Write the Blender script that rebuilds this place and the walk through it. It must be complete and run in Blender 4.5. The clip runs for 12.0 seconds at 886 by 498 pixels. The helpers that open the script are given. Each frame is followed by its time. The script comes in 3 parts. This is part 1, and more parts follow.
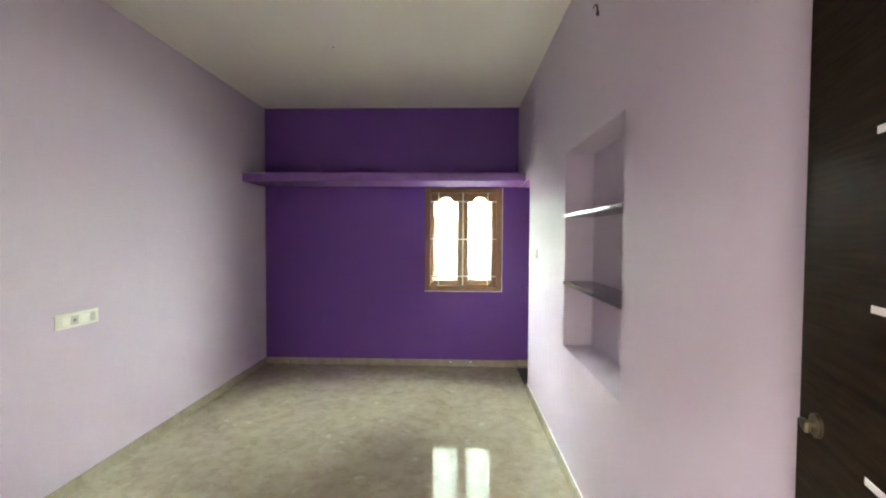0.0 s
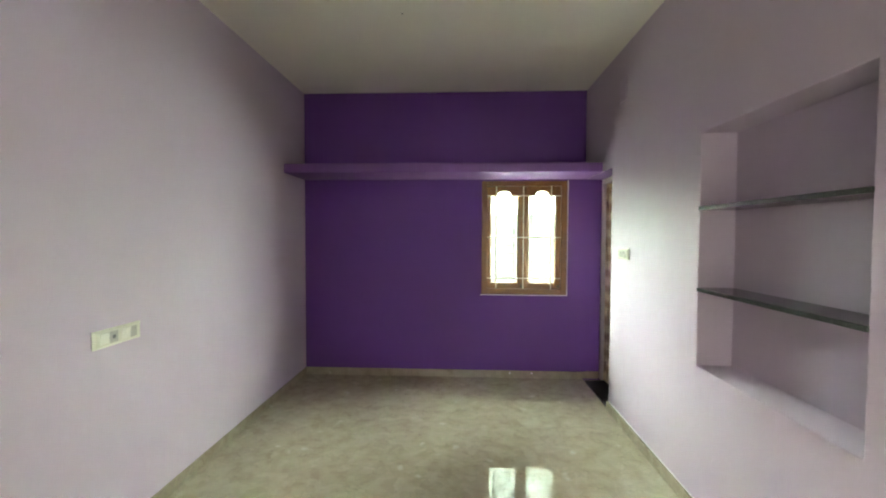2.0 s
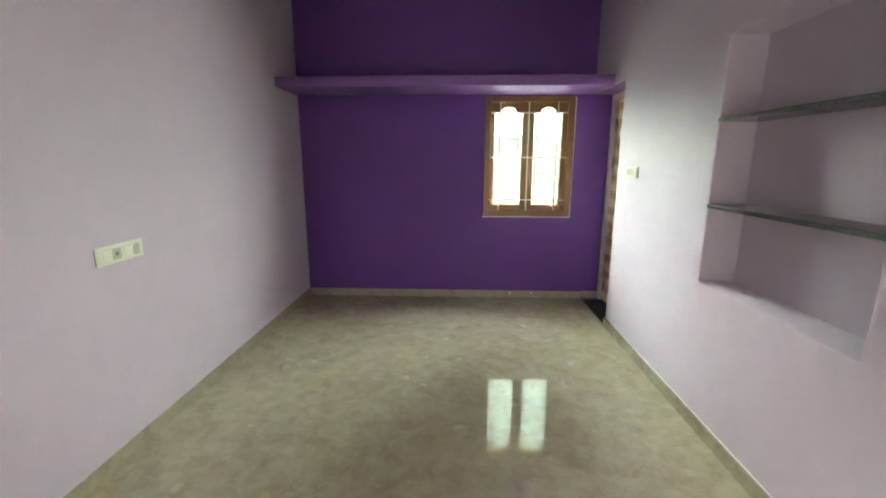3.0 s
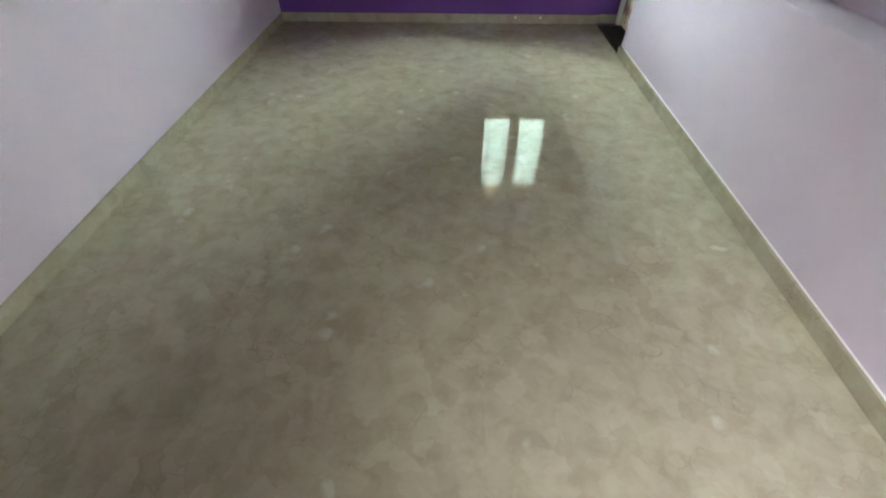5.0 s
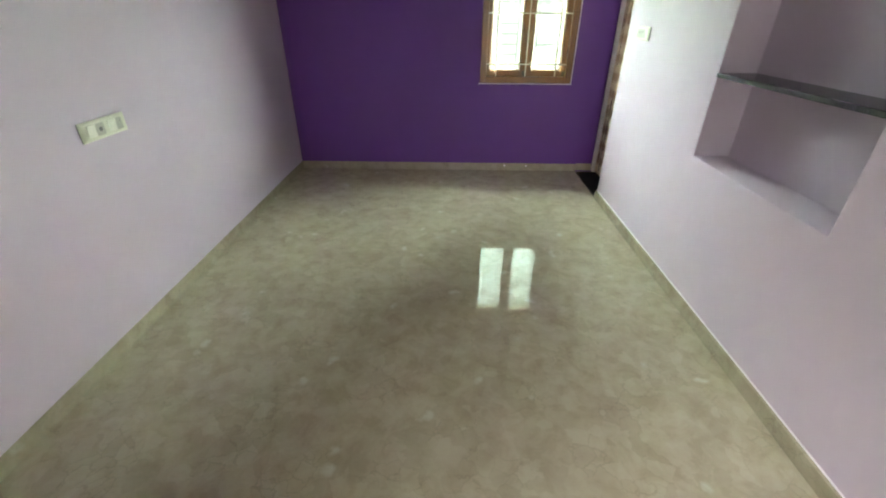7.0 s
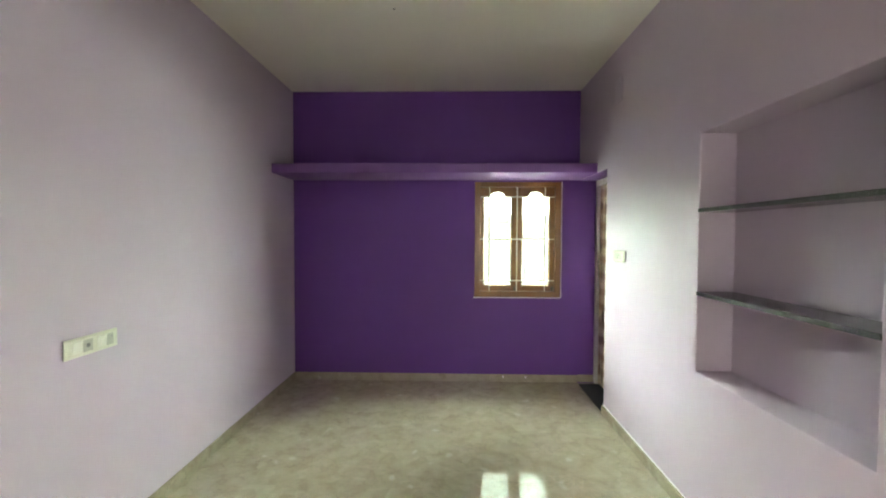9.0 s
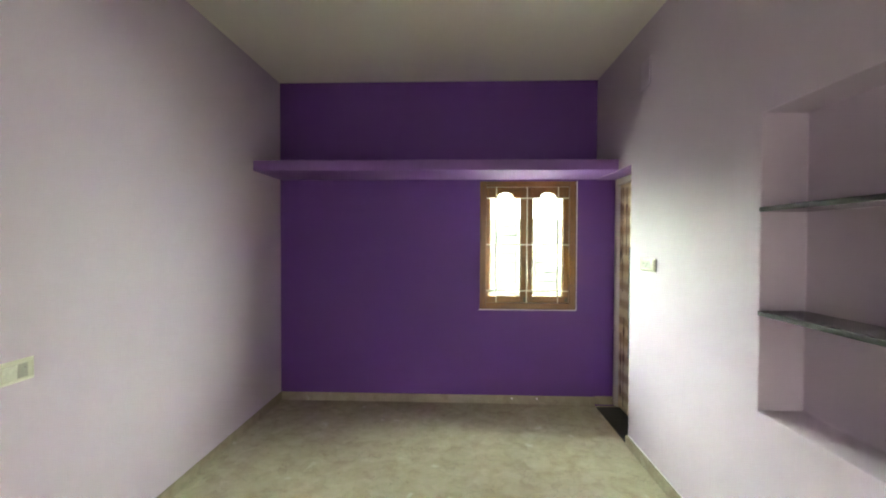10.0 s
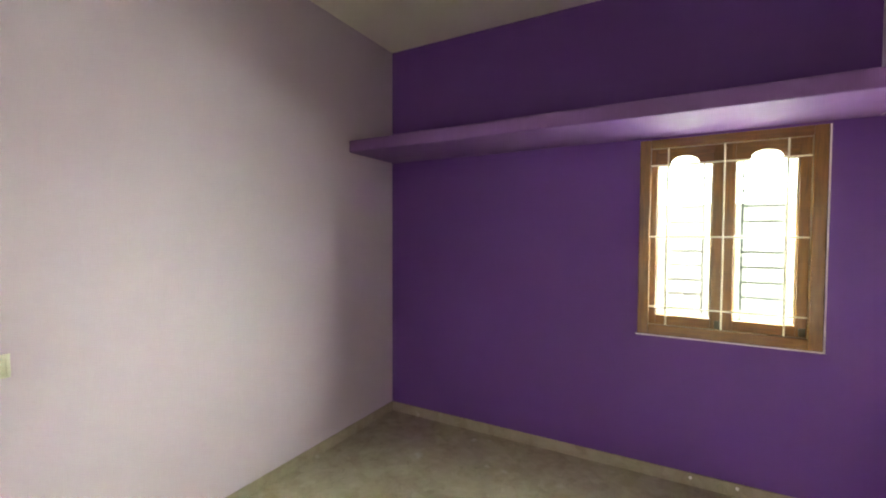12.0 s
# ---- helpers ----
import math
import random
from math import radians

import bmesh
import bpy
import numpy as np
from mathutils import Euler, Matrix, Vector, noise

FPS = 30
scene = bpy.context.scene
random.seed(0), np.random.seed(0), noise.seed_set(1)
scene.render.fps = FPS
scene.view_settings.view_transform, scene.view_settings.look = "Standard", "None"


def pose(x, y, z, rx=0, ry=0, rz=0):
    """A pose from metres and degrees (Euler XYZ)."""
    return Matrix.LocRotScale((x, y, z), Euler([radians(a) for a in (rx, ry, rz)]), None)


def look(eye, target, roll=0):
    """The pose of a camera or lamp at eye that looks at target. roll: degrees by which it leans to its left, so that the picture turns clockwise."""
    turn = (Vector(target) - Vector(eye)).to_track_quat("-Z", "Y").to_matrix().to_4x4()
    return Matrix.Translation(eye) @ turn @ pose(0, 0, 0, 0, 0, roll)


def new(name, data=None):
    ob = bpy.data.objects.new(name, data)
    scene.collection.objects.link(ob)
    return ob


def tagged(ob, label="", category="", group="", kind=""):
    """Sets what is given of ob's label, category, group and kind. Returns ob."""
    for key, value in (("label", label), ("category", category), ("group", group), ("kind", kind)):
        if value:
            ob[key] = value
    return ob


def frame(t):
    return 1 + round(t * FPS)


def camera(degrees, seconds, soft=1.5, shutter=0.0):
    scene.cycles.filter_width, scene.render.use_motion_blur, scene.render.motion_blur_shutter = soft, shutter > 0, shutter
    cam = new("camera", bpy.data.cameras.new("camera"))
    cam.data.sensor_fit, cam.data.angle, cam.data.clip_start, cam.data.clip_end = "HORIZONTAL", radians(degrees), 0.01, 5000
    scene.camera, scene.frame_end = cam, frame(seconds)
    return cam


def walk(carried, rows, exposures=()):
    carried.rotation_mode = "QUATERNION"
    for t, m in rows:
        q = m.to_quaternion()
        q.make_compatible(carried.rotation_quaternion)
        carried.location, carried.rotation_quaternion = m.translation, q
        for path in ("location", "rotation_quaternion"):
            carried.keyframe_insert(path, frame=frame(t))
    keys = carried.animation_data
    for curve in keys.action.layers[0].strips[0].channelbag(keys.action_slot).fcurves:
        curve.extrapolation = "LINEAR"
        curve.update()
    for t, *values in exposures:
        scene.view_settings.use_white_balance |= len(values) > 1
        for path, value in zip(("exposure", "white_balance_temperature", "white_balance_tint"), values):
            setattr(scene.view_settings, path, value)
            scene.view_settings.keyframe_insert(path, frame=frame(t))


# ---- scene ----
cam = camera(93.1, 12.0, soft=2.1)
PATH = [
    (0, (-0.058, 0.075, 1.541), (-0.122, 2.073, 1.48), 0.3),
    (0.5, (-0.262, 0.419, 1.527), (-0.334, 2.417, 1.487), 0.4),
    (1, (-0.506, 0.582, 1.534), (-0.591, 2.58, 1.508), 0.3),
    (1.5, (-0.61, 0.553, 1.533), (-0.701, 2.551, 1.505), 0.3),
    (2, (-0.629, 0.531, 1.534), (-0.722, 2.528, 1.465), 0.2),
    (2.5, (-0.662, 0.548, 1.519), (-0.746, 2.536, 1.323), 0.2),
    (3, (-0.677, 0.574, 1.474), (-0.754, 2.529, 1.061), 0.1),
    (3.5, (-0.674, 0.594, 1.425), (-0.739, 2.468, 0.729), 0.1),
    (3.7, (-0.678, 0.608, 1.404), (-0.734, 2.432, 0.584), 0.1),
    (4.5, (-0.686, 0.635, 1.355), (-0.726, 2.2, 0.11), 0.1),
    (4.9, (-0.69, 0.65, 1.325), (-0.725, 2.089, -0.064), 0.1),
    (5.3, (-0.694, 0.662, 1.305), (-0.725, 2.001, -0.181), 0.2),
    (5.5, (-0.699, 0.662, 1.315), (-0.723, 1.979, -0.19), 0.3),
    (6, (-0.691, 0.623, 1.381), (-0.72, 1.994, -0.074), 0.3),
    (6.5, (-0.694, 0.589, 1.459), (-0.727, 2.138, 0.194), 0.3),
    (7, (-0.694, 0.551, 1.511), (-0.729, 2.292, 0.528), 0.3),
    (7.5, (-0.695, 0.49, 1.564), (-0.729, 2.379, 0.908), 0.4),
    (7.7, (-0.676, 0.476, 1.564), (-0.718, 2.406, 1.04), 0.3),
    (8.5, (-0.655, 0.52, 1.553), (-0.70, 2.514, 1.396), 0.3),
    (9.3, (-0.642, 0.719, 1.541), (-0.695, 2.718, 1.497), 0.2),
    (9.5, (-0.645, 0.816, 1.544), (-0.697, 2.815, 1.505), 0.2),
    (10, (-0.628, 1.044, 1.543), (-0.702, 3.043, 1.503), 0.2),
    (10.5, (-0.573, 1.278, 1.525), (-0.723, 3.272, 1.475), 0.1),
    (11, (-0.508, 1.56, 1.526), (-0.823, 3.535, 1.473), 0.2),
    (11.5, (-0.364, 1.823, 1.522), (-0.948, 3.735, 1.462), 0.2),
    (12, (-0.213, 2.104, 1.513), (-1.188, 3.849, 1.446), 0.2),
]
EXPOSURES = [(0.0, 0.80, 6350, 16), (0.5, 0.60, 6450, 7), (1.5, 0.56, 6450, 9), (3.5, 0.46, 6350, 9), (5.5, 0.40, 5850, 10), (6.5, 0.42, 6100, 8), (7.5, 0.48, 6350, 8), (9.5, 0.62, 6500, 9), (10.5, 0.62, 6700, 11), (11.5, 0.60, 7000, 13), (12.0, 0.76, 6900, 14)]
walk(cam, [(t, look(eye, target, roll)) for t, eye, target, roll in PATH], EXPOSURES)
FILL_WATTS = 162.0
# backdrop glow by height, brightest in a low band set to light the walls
BACKDROP_GLOW = [(-2.0, 0.3), (0.0, 0.45), (1.5, 1.0), (4.0, 1.0), (9.0, 0.48), (14.0, 0.38)]
GLOW_GAIN, GLOW_TINT = 268.0, (0.85, 1.0, 0.85)

# ---- light ----
world = bpy.data.worlds.new("sky")
scene.world = world
world.use_nodes = True
sky = world.node_tree.nodes.new("ShaderNodeTexSky")
sky.sky_type, sky.sun_disc = "NISHITA", False
sky.sun_elevation, sky.sun_rotation = radians(55), radians(160)
world.node_tree.nodes["Background"].inputs["Strength"].default_value = 0.1
world.node_tree.links.new(sky.outputs[0], world.node_tree.nodes["Background"].inputs["Color"])


def fill_lamp(name, m, width, height, watts, colour):
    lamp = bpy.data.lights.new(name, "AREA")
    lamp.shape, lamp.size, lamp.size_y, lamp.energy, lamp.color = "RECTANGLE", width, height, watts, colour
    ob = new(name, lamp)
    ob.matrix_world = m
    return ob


# fill lamp added in an invented skylight over the unseen hall behind the entrance
fill_lamp("hall_fill", pose(-0.55, -1.2, 3.05), 1.3, 1.1, FILL_WATTS, (1.0, 0.95, 0.96))


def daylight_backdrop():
    """A glowing wall round the yard, added to light the room through the window."""
    m = bpy.data.materials.new("glowing_backdrop")
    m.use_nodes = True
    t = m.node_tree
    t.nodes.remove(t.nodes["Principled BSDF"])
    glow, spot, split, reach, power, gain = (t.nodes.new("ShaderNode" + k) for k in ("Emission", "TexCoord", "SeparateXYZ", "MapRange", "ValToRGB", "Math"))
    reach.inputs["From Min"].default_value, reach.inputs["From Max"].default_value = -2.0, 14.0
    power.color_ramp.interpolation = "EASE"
    while len(power.color_ramp.elements) < len(BACKDROP_GLOW):
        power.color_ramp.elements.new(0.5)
    for e, (z, c) in zip(power.color_ramp.elements, BACKDROP_GLOW):
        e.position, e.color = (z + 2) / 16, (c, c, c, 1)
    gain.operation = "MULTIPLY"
    gain.inputs[1].default_value = GLOW_GAIN
    glow.inputs["Color"].default_value = (*GLOW_TINT, 1)
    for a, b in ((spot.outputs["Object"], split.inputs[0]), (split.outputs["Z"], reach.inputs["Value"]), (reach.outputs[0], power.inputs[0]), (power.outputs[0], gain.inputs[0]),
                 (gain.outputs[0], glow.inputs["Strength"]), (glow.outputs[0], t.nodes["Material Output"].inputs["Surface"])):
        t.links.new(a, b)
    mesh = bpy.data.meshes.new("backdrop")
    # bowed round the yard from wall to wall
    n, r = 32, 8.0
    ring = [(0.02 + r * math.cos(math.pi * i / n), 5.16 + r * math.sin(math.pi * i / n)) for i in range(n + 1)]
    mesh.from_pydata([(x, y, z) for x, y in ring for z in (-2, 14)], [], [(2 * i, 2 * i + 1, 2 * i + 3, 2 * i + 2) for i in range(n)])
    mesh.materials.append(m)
    return tagged(new("backdrop", mesh), "glowing backdrop standing in for outdoor daylight", "backdrop", kind="structure")


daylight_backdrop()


# ---- materials ----
class Nodes:
    """A Principled material and short ways to add nodes to it."""

    def __init__(self, name, colour, rough, metal=0.0):
        self.m = bpy.data.materials.new(name)
        self.m.use_nodes = True
        self.t = self.m.node_tree
        self.b = self.t.nodes["Principled BSDF"]
        self.b.inputs["Base Color"].default_value = (*colour, 1)
        self.b.inputs["Roughness"].default_value = rough
        self.b.inputs["Metallic"].default_value = metal
        self.coord = self.t.nodes.new("ShaderNodeTexCoord").outputs["Object"]

    def join(self, a, b):
        self.t.links.new(a, b)

    def shifted(self, amount=7.0):
        """Coordinates moved at random from object to object."""
        info = self.t.nodes.new("ShaderNodeObjectInfo")
        white = self.t.nodes.new("ShaderNodeTexWhiteNoise")
        white.noise_dimensions = "1D"
        self.join(info.outputs["Random"], white.inputs["W"])
        add = self.t.nodes.new("ShaderNodeVectorMath")
        add.operation = "MULTIPLY_ADD"
        self.join(white.outputs["Color"], add.inputs[0])
        add.inputs[1].default_value = (amount, amount, amount)
        self.join(self.coord, add.inputs[2])
        self.coord = add.outputs[0]

    def scaled(self, x, y, z):
        node = self.t.nodes.new("ShaderNodeMapping")
        node.inputs["Scale"].default_value = (x, y, z)
        self.join(self.coord, node.inputs["Vector"])
        return node.outputs[0]

    def noise(self, scale, detail=3.0, rough=0.5, distort=0.0, coord=None):
        node = self.t.nodes.new("ShaderNodeTexNoise")
        for key, value in (("Scale", scale), ("Detail", detail), ("Roughness", rough), ("Distortion", distort)):
            node.inputs[key].default_value = value
        self.join(coord or self.coord, node.inputs["Vector"])
        return node.outputs[0]

    def wave(self, scale, distort, detail, axis, coord=None):
        node = self.t.nodes.new("ShaderNodeTexWave")
        node.bands_direction = axis
        for key, value in (("Scale", scale), ("Distortion", distort), ("Detail", detail)):
            node.inputs[key].default_value = value
        self.join(coord or self.coord, node.inputs["Vector"])
        return node.outputs["Fac"]

    def ramp(self, fac, stops):
        node = self.t.nodes.new("ShaderNodeValToRGB")
        while len(node.color_ramp.elements) < len(stops):
            node.color_ramp.elements.new(0.5)
        for e, (p, c) in zip(node.color_ramp.elements, stops):
            e.position, e.color = p, (*c, 1) if len(c) == 3 else c
        self.join(fac, node.inputs[0])
        return node.outputs[0]

    def mix(self, fac, a, b, kind="MIX"):
        node = self.t.nodes.new("ShaderNodeMix")
        node.data_type, node.blend_type = "RGBA", kind
        for value, socket in ((fac, node.inputs[0]), (a, node.inputs[6]), (b, node.inputs[7])):
            if isinstance(value, float):
                socket.default_value = value
            elif isinstance(value, tuple):
                socket.default_value = (*value, 1)
            else:
                self.join(value, socket)
        return node.outputs[2]

    def colour(self, socket):
        self.join(socket, self.b.inputs["Base Color"])

    def rough(self, fac, low, high):
        node = self.t.nodes.new("ShaderNodeMapRange")
        node.inputs["To Min"].default_value, node.inputs["To Max"].default_value = low, high
        self.join(fac, node.inputs["Value"])
        self.join(node.outputs[0], self.b.inputs["Roughness"])

    def bump(self, *layers):
        last = None
        for height, strength, distance in layers:
            node = self.t.nodes.new("ShaderNodeBump")
            node.inputs["Strength"].default_value, node.inputs["Distance"].default_value = strength, distance
            self.join(height, node.inputs["Height"])
            if last:
                self.join(last, node.inputs["Normal"])
            last = node.outputs[0]
        self.join(last, self.b.inputs["Normal"])


def g(v):
    return (v, v, v)


def paint(name, colour, rough=0.5, vary=0.06, gloss=0.35):
    n = Nodes(name, colour, rough)
    big, mid, fine = n.noise(1.1, 4), n.noise(9.0, 4, 0.6), n.noise(240.0, 2)
    roller = n.noise(40.0, 3, 0.6, coord=n.scaled(1, 1, 0.25))
    tone = n.mix(big, tuple(c * (1 - vary) for c in colour), tuple(min(1, c * (1 + vary)) for c in colour))
    tone = n.mix(n.ramp(mid, [(0.3, g(0.0)), (0.75, g(0.28))]), tone, tuple(min(1, c * (1 - 0.7 * vary)) for c in colour))
    n.colour(tone)
    n.rough(mid, rough - 0.06, rough + 0.08)
    n.b.inputs["Specular IOR Level"].default_value = gloss
    n.bump((big, 0.25, 0.012), (mid, 0.12, 0.004), (roller, 0.10, 0.0012), (fine, 0.14, 0.0005))
    return n.m


def marble(name, light, dark, pale, rough, gloss):
    """Polished beige marble-look tile: clouded ground, soft fragments, thin broken cracks and pale flecks."""
    n = Nodes(name, light, rough)
    n.coord = n.t.nodes.new("ShaderNodeNewGeometry").outputs["Position"]
    cloud = n.noise(2.2, 3, 0.55, 0.3)
    blotch = n.noise(8.0, 6, 0.66, 0.5)
    patch = n.noise(4.3, 3, 0.55)
    warp = n.t.nodes.new("ShaderNodeTexNoise")
    for key, value in (("Scale", 6.0), ("Detail", 4.0), ("Roughness", 0.6)):
        warp.inputs[key].default_value = value
    n.join(n.coord, warp.inputs["Vector"])
    bent = n.t.nodes.new("ShaderNodeVectorMath")
    bent.operation = "MULTIPLY_ADD"
    n.join(warp.outputs["Color"], bent.inputs[0])
    bent.inputs[1].default_value = (0.16, 0.16, 0.16)
    n.join(n.coord, bent.inputs[2])
    cells = n.t.nodes.new("ShaderNodeTexVoronoi")
    edges = n.t.nodes.new("ShaderNodeTexVoronoi")
    edges.feature = "DISTANCE_TO_EDGE"
    chips = n.t.nodes.new("ShaderNodeTexVoronoi")
    for node, scale in ((cells, 15.0), (edges, 15.0), (chips, 8.5)):
        node.inputs["Scale"].default_value = scale
        n.join(bent.outputs[0], node.inputs["Vector"])
    pick = n.t.nodes.new("ShaderNodeSeparateColor")
    n.join(cells.outputs["Color"], pick.inputs[0])
    chosen = n.t.nodes.new("ShaderNodeSeparateColor")
    n.join(chips.outputs["Color"], chosen.inputs[0])
    tone = n.mix(n.ramp(cloud, [(0.3, g(0.0)), (0.7, g(1.0))]), dark, light)
    tone = n.mix(n.ramp(blotch, [(0.40, g(0.0)), (0.62, g(0.42))]), tone, pale)
    tone = n.mix(n.ramp(blotch, [(0.30, g(0.24)), (0.47, g(0.0))]), tone, tuple(c * 0.70 for c in dark))
    fine = n.noise(34.0, 4, 0.65, 0.8)
    tone = n.mix(n.ramp(fine, [(0.34, g(0.08)), (0.50, g(0.0))]), tone, tuple(c * 0.76 for c in dark))
    tone = n.mix(n.ramp(fine, [(0.54, g(0.0)), (0.70, g(0.08))]), tone, pale)
    # fragments lighter and darker than the ground
    tone = n.mix(n.ramp(pick.outputs[0], [(0.55, g(0.0)), (0.95, g(0.25))]), tone, pale)
    tone = n.mix(n.ramp(pick.outputs[1], [(0.60, g(0.0)), (0.95, g(0.22))]), tone, tuple(c * 0.78 for c in dark))
    # broken cracks between the fragments
    where = n.ramp(patch, [(0.50, g(0.0)), (0.60, g(0.75))])
    lines = n.mix(where, g(0.0), n.ramp(edges.outputs["Distance"], [(0.0, g(0.42)), (0.05, g(0.0))]))
    tone = n.mix(lines, tone, tuple(c * 0.50 for c in dark))
    # a few pale flecks
    fleck = n.mix(n.ramp(chosen.outputs[0], [(0.86, g(0.0)), (0.90, g(1.0))]), g(0.0), n.ramp(chips.outputs["Distance"], [(0.10, g(0.55)), (0.27, g(0.0))]))
    tone = n.mix(fleck, tone, (pale[0] * 1.12, pale[1] * 1.18, pale[2] * 1.30))
    info = n.t.nodes.new("ShaderNodeObjectInfo")
    n.colour(n.mix(1.0, tone, n.ramp(info.outputs["Random"], [(0.0, g(0.975)), (1.0, g(1.0))]), "MULTIPLY"))
    n.rough(blotch, rough * 0.8, rough * 1.5)
    n.bump((n.noise(1.6, 2), 0.05, 0.004))
    n.b.inputs["IOR"].default_value = 1.42
    n.b.inputs["Specular IOR Level"].default_value = gloss
    return n.m


def granite(name, colour, speck, rough, gloss=0.5):
    n = Nodes(name, colour, rough)
    fine, mid = n.noise(190.0, 3, 0.7), n.noise(60.0, 3, 0.7)
    tone = n.mix(n.ramp(fine, [(0.52, g(0.0)), (0.66, g(0.8))]), colour, speck)
    n.colour(n.mix(n.ramp(mid, [(0.4, g(0.0)), (0.75, g(0.5))]), tone, tuple(c * 0.5 for c in colour)))
    n.b.inputs["Specular IOR Level"].default_value = gloss
    n.rough(mid, rough * 0.8, rough * 1.6)
    return n.m


def timber(name, light, dark, rough, axis="Z"):
    n = Nodes(name, light, rough)
    n.shifted(3.0)
    stretch = {"Z": (14, 14, 1.2), "X": (1.2, 14, 14)}[axis]
    grain = n.noise(4.0, 6, 0.6, 0.7, coord=n.scaled(*stretch))
    broad = n.noise(3.0, 2)
    tone = n.mix(n.ramp(grain, [(0.3, g(0.0)), (0.7, g(1.0))]), dark, light)
    n.colour(n.mix(n.ramp(broad, [(0.4, g(0.0)), (0.7, g(0.35))]), tone, tuple(0.7 * c for c in dark)))
    n.rough(grain, rough - 0.05, rough + 0.12)
    n.bump((grain, 0.2, 0.001))
    return n.m


def plain(name, colour, rough, metal=0.0, vary=0.08):
    n = Nodes(name, colour, rough, metal)
    a, f = n.noise(14.0, 4, 0.6), n.noise(160.0, 2)
    n.colour(n.mix(a, tuple(c * (1 - vary) for c in colour), tuple(min(1, c * (1 + vary)) for c in colour)))
    n.rough(a, max(0.02, rough - 0.05), min(1, rough + 0.08))
    n.bump((f, 0.06, 0.0004))
    return n.m


LAVENDER = paint("lavender_paint", (0.577, 0.495, 0.590), 0.46)
PURPLE = paint("purple_paint", (0.110, 0.038, 0.215), 0.55, 0.10, 0.25)
# lighter, less saturated than PURPLE, for the loft slab and soffit
LEDGE_PAINT = paint("lighter_purple_paint", (0.18, 0.085, 0.27), 0.5, 0.10, 0.3)
WHITEWASH = paint("ceiling_paint", (0.86, 0.835, 0.755), 0.75, 0.05, 0.2)
FLOOR_TILE = marble("floor_marble", (0.375, 0.332, 0.236), (0.315, 0.274, 0.194), (0.470, 0.430, 0.325), 0.003, 0.5)
SKIRT_TILE = marble("skirting_marble", (0.355, 0.318, 0.225), (0.305, 0.268, 0.188), (0.43, 0.395, 0.295), 0.01, 0.5)
GROUT = plain("grout", (0.37, 0.32, 0.24), 0.6)
BLACK_GRANITE = granite("black_granite", (0.012, 0.012, 0.013), (0.025, 0.025, 0.028), 0.3, 0.15)
GREY_GRANITE = granite("grey_granite", (0.075, 0.085, 0.08), (0.20, 0.215, 0.20), 0.14)
TEAK = timber("varnished_teak", (0.215, 0.092, 0.013), (0.10, 0.038, 0.005), 0.34)
TEAK_RAIL = timber("varnished_teak_rail", (0.215, 0.092, 0.013), (0.10, 0.038, 0.005), 0.34, "X")
CREAM_STEEL = plain("cream_painted_steel", (0.72, 0.66, 0.52), 0.4)
DARK_STEEL = plain("dark_painted_steel", (0.012, 0.012, 0.013), 0.9)
DARK_STEEL.node_tree.nodes["Principled BSDF"].inputs["Specular IOR Level"].default_value = 0.05
BARE_PLASTER = plain("white_plaster", (0.78, 0.74, 0.76), 0.8)
PLASTIC = plain("ivory_plastic", (0.74, 0.75, 0.62), 0.32, 0.0, 0.03)
ROCKER = plain("bright_ivory_plastic", (0.86, 0.87, 0.76), 0.25, 0.0, 0.02)
MODULE = plain("greyed_ivory_plastic", (0.50, 0.51, 0.43), 0.35, 0.0, 0.03)
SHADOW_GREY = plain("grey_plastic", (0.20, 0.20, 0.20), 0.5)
HOLE = plain("dark_opening", (0.015, 0.014, 0.012), 0.7)
UPVC = plain("cream_upvc", (0.80, 0.77, 0.72), 0.4, 0.0, 0.04)
STEEL = plain("brushed_steel", (0.62, 0.62, 0.60), 0.24, 1.0)
BRASS = plain("antique_brass", (0.12, 0.095, 0.055), 0.34, 1.0)
INLAY = plain("white_inlay", (0.80, 0.78, 0.74), 0.3)
BOLT = plain("oxidised_brass", (0.06, 0.045, 0.02), 0.4)
WIRE = plain("dark_cable", (0.03, 0.026, 0.03), 0.5)


def laminate():
    n = Nodes("dark_embossed_laminate", (0.03, 0.02, 0.014), 0.36)
    ridge = n.wave(26.0, 5.0, 3.0, "Z", coord=n.scaled(0.25, 0.25, 1.0))
    streak = n.noise(18.0, 5, 0.6, 0.4, coord=n.scaled(0.3, 0.3, 4.0))
    fine = n.noise(220.0, 2, coord=n.scaled(0.15, 0.15, 1.0))
    n.colour(n.mix(n.ramp(streak, [(0.3, g(0.0)), (0.7, g(1.0))]), (0.009, 0.006, 0.004), (0.026, 0.016, 0.011)))
    n.rough(streak, 0.28, 0.38)
    n.b.inputs["Specular IOR Level"].default_value = 0.04
    n.b.inputs["IOR"].default_value = 1.15
    n.bump((ridge, 0.12, 0.0014), (fine, 0.10, 0.0005))
    return n.m


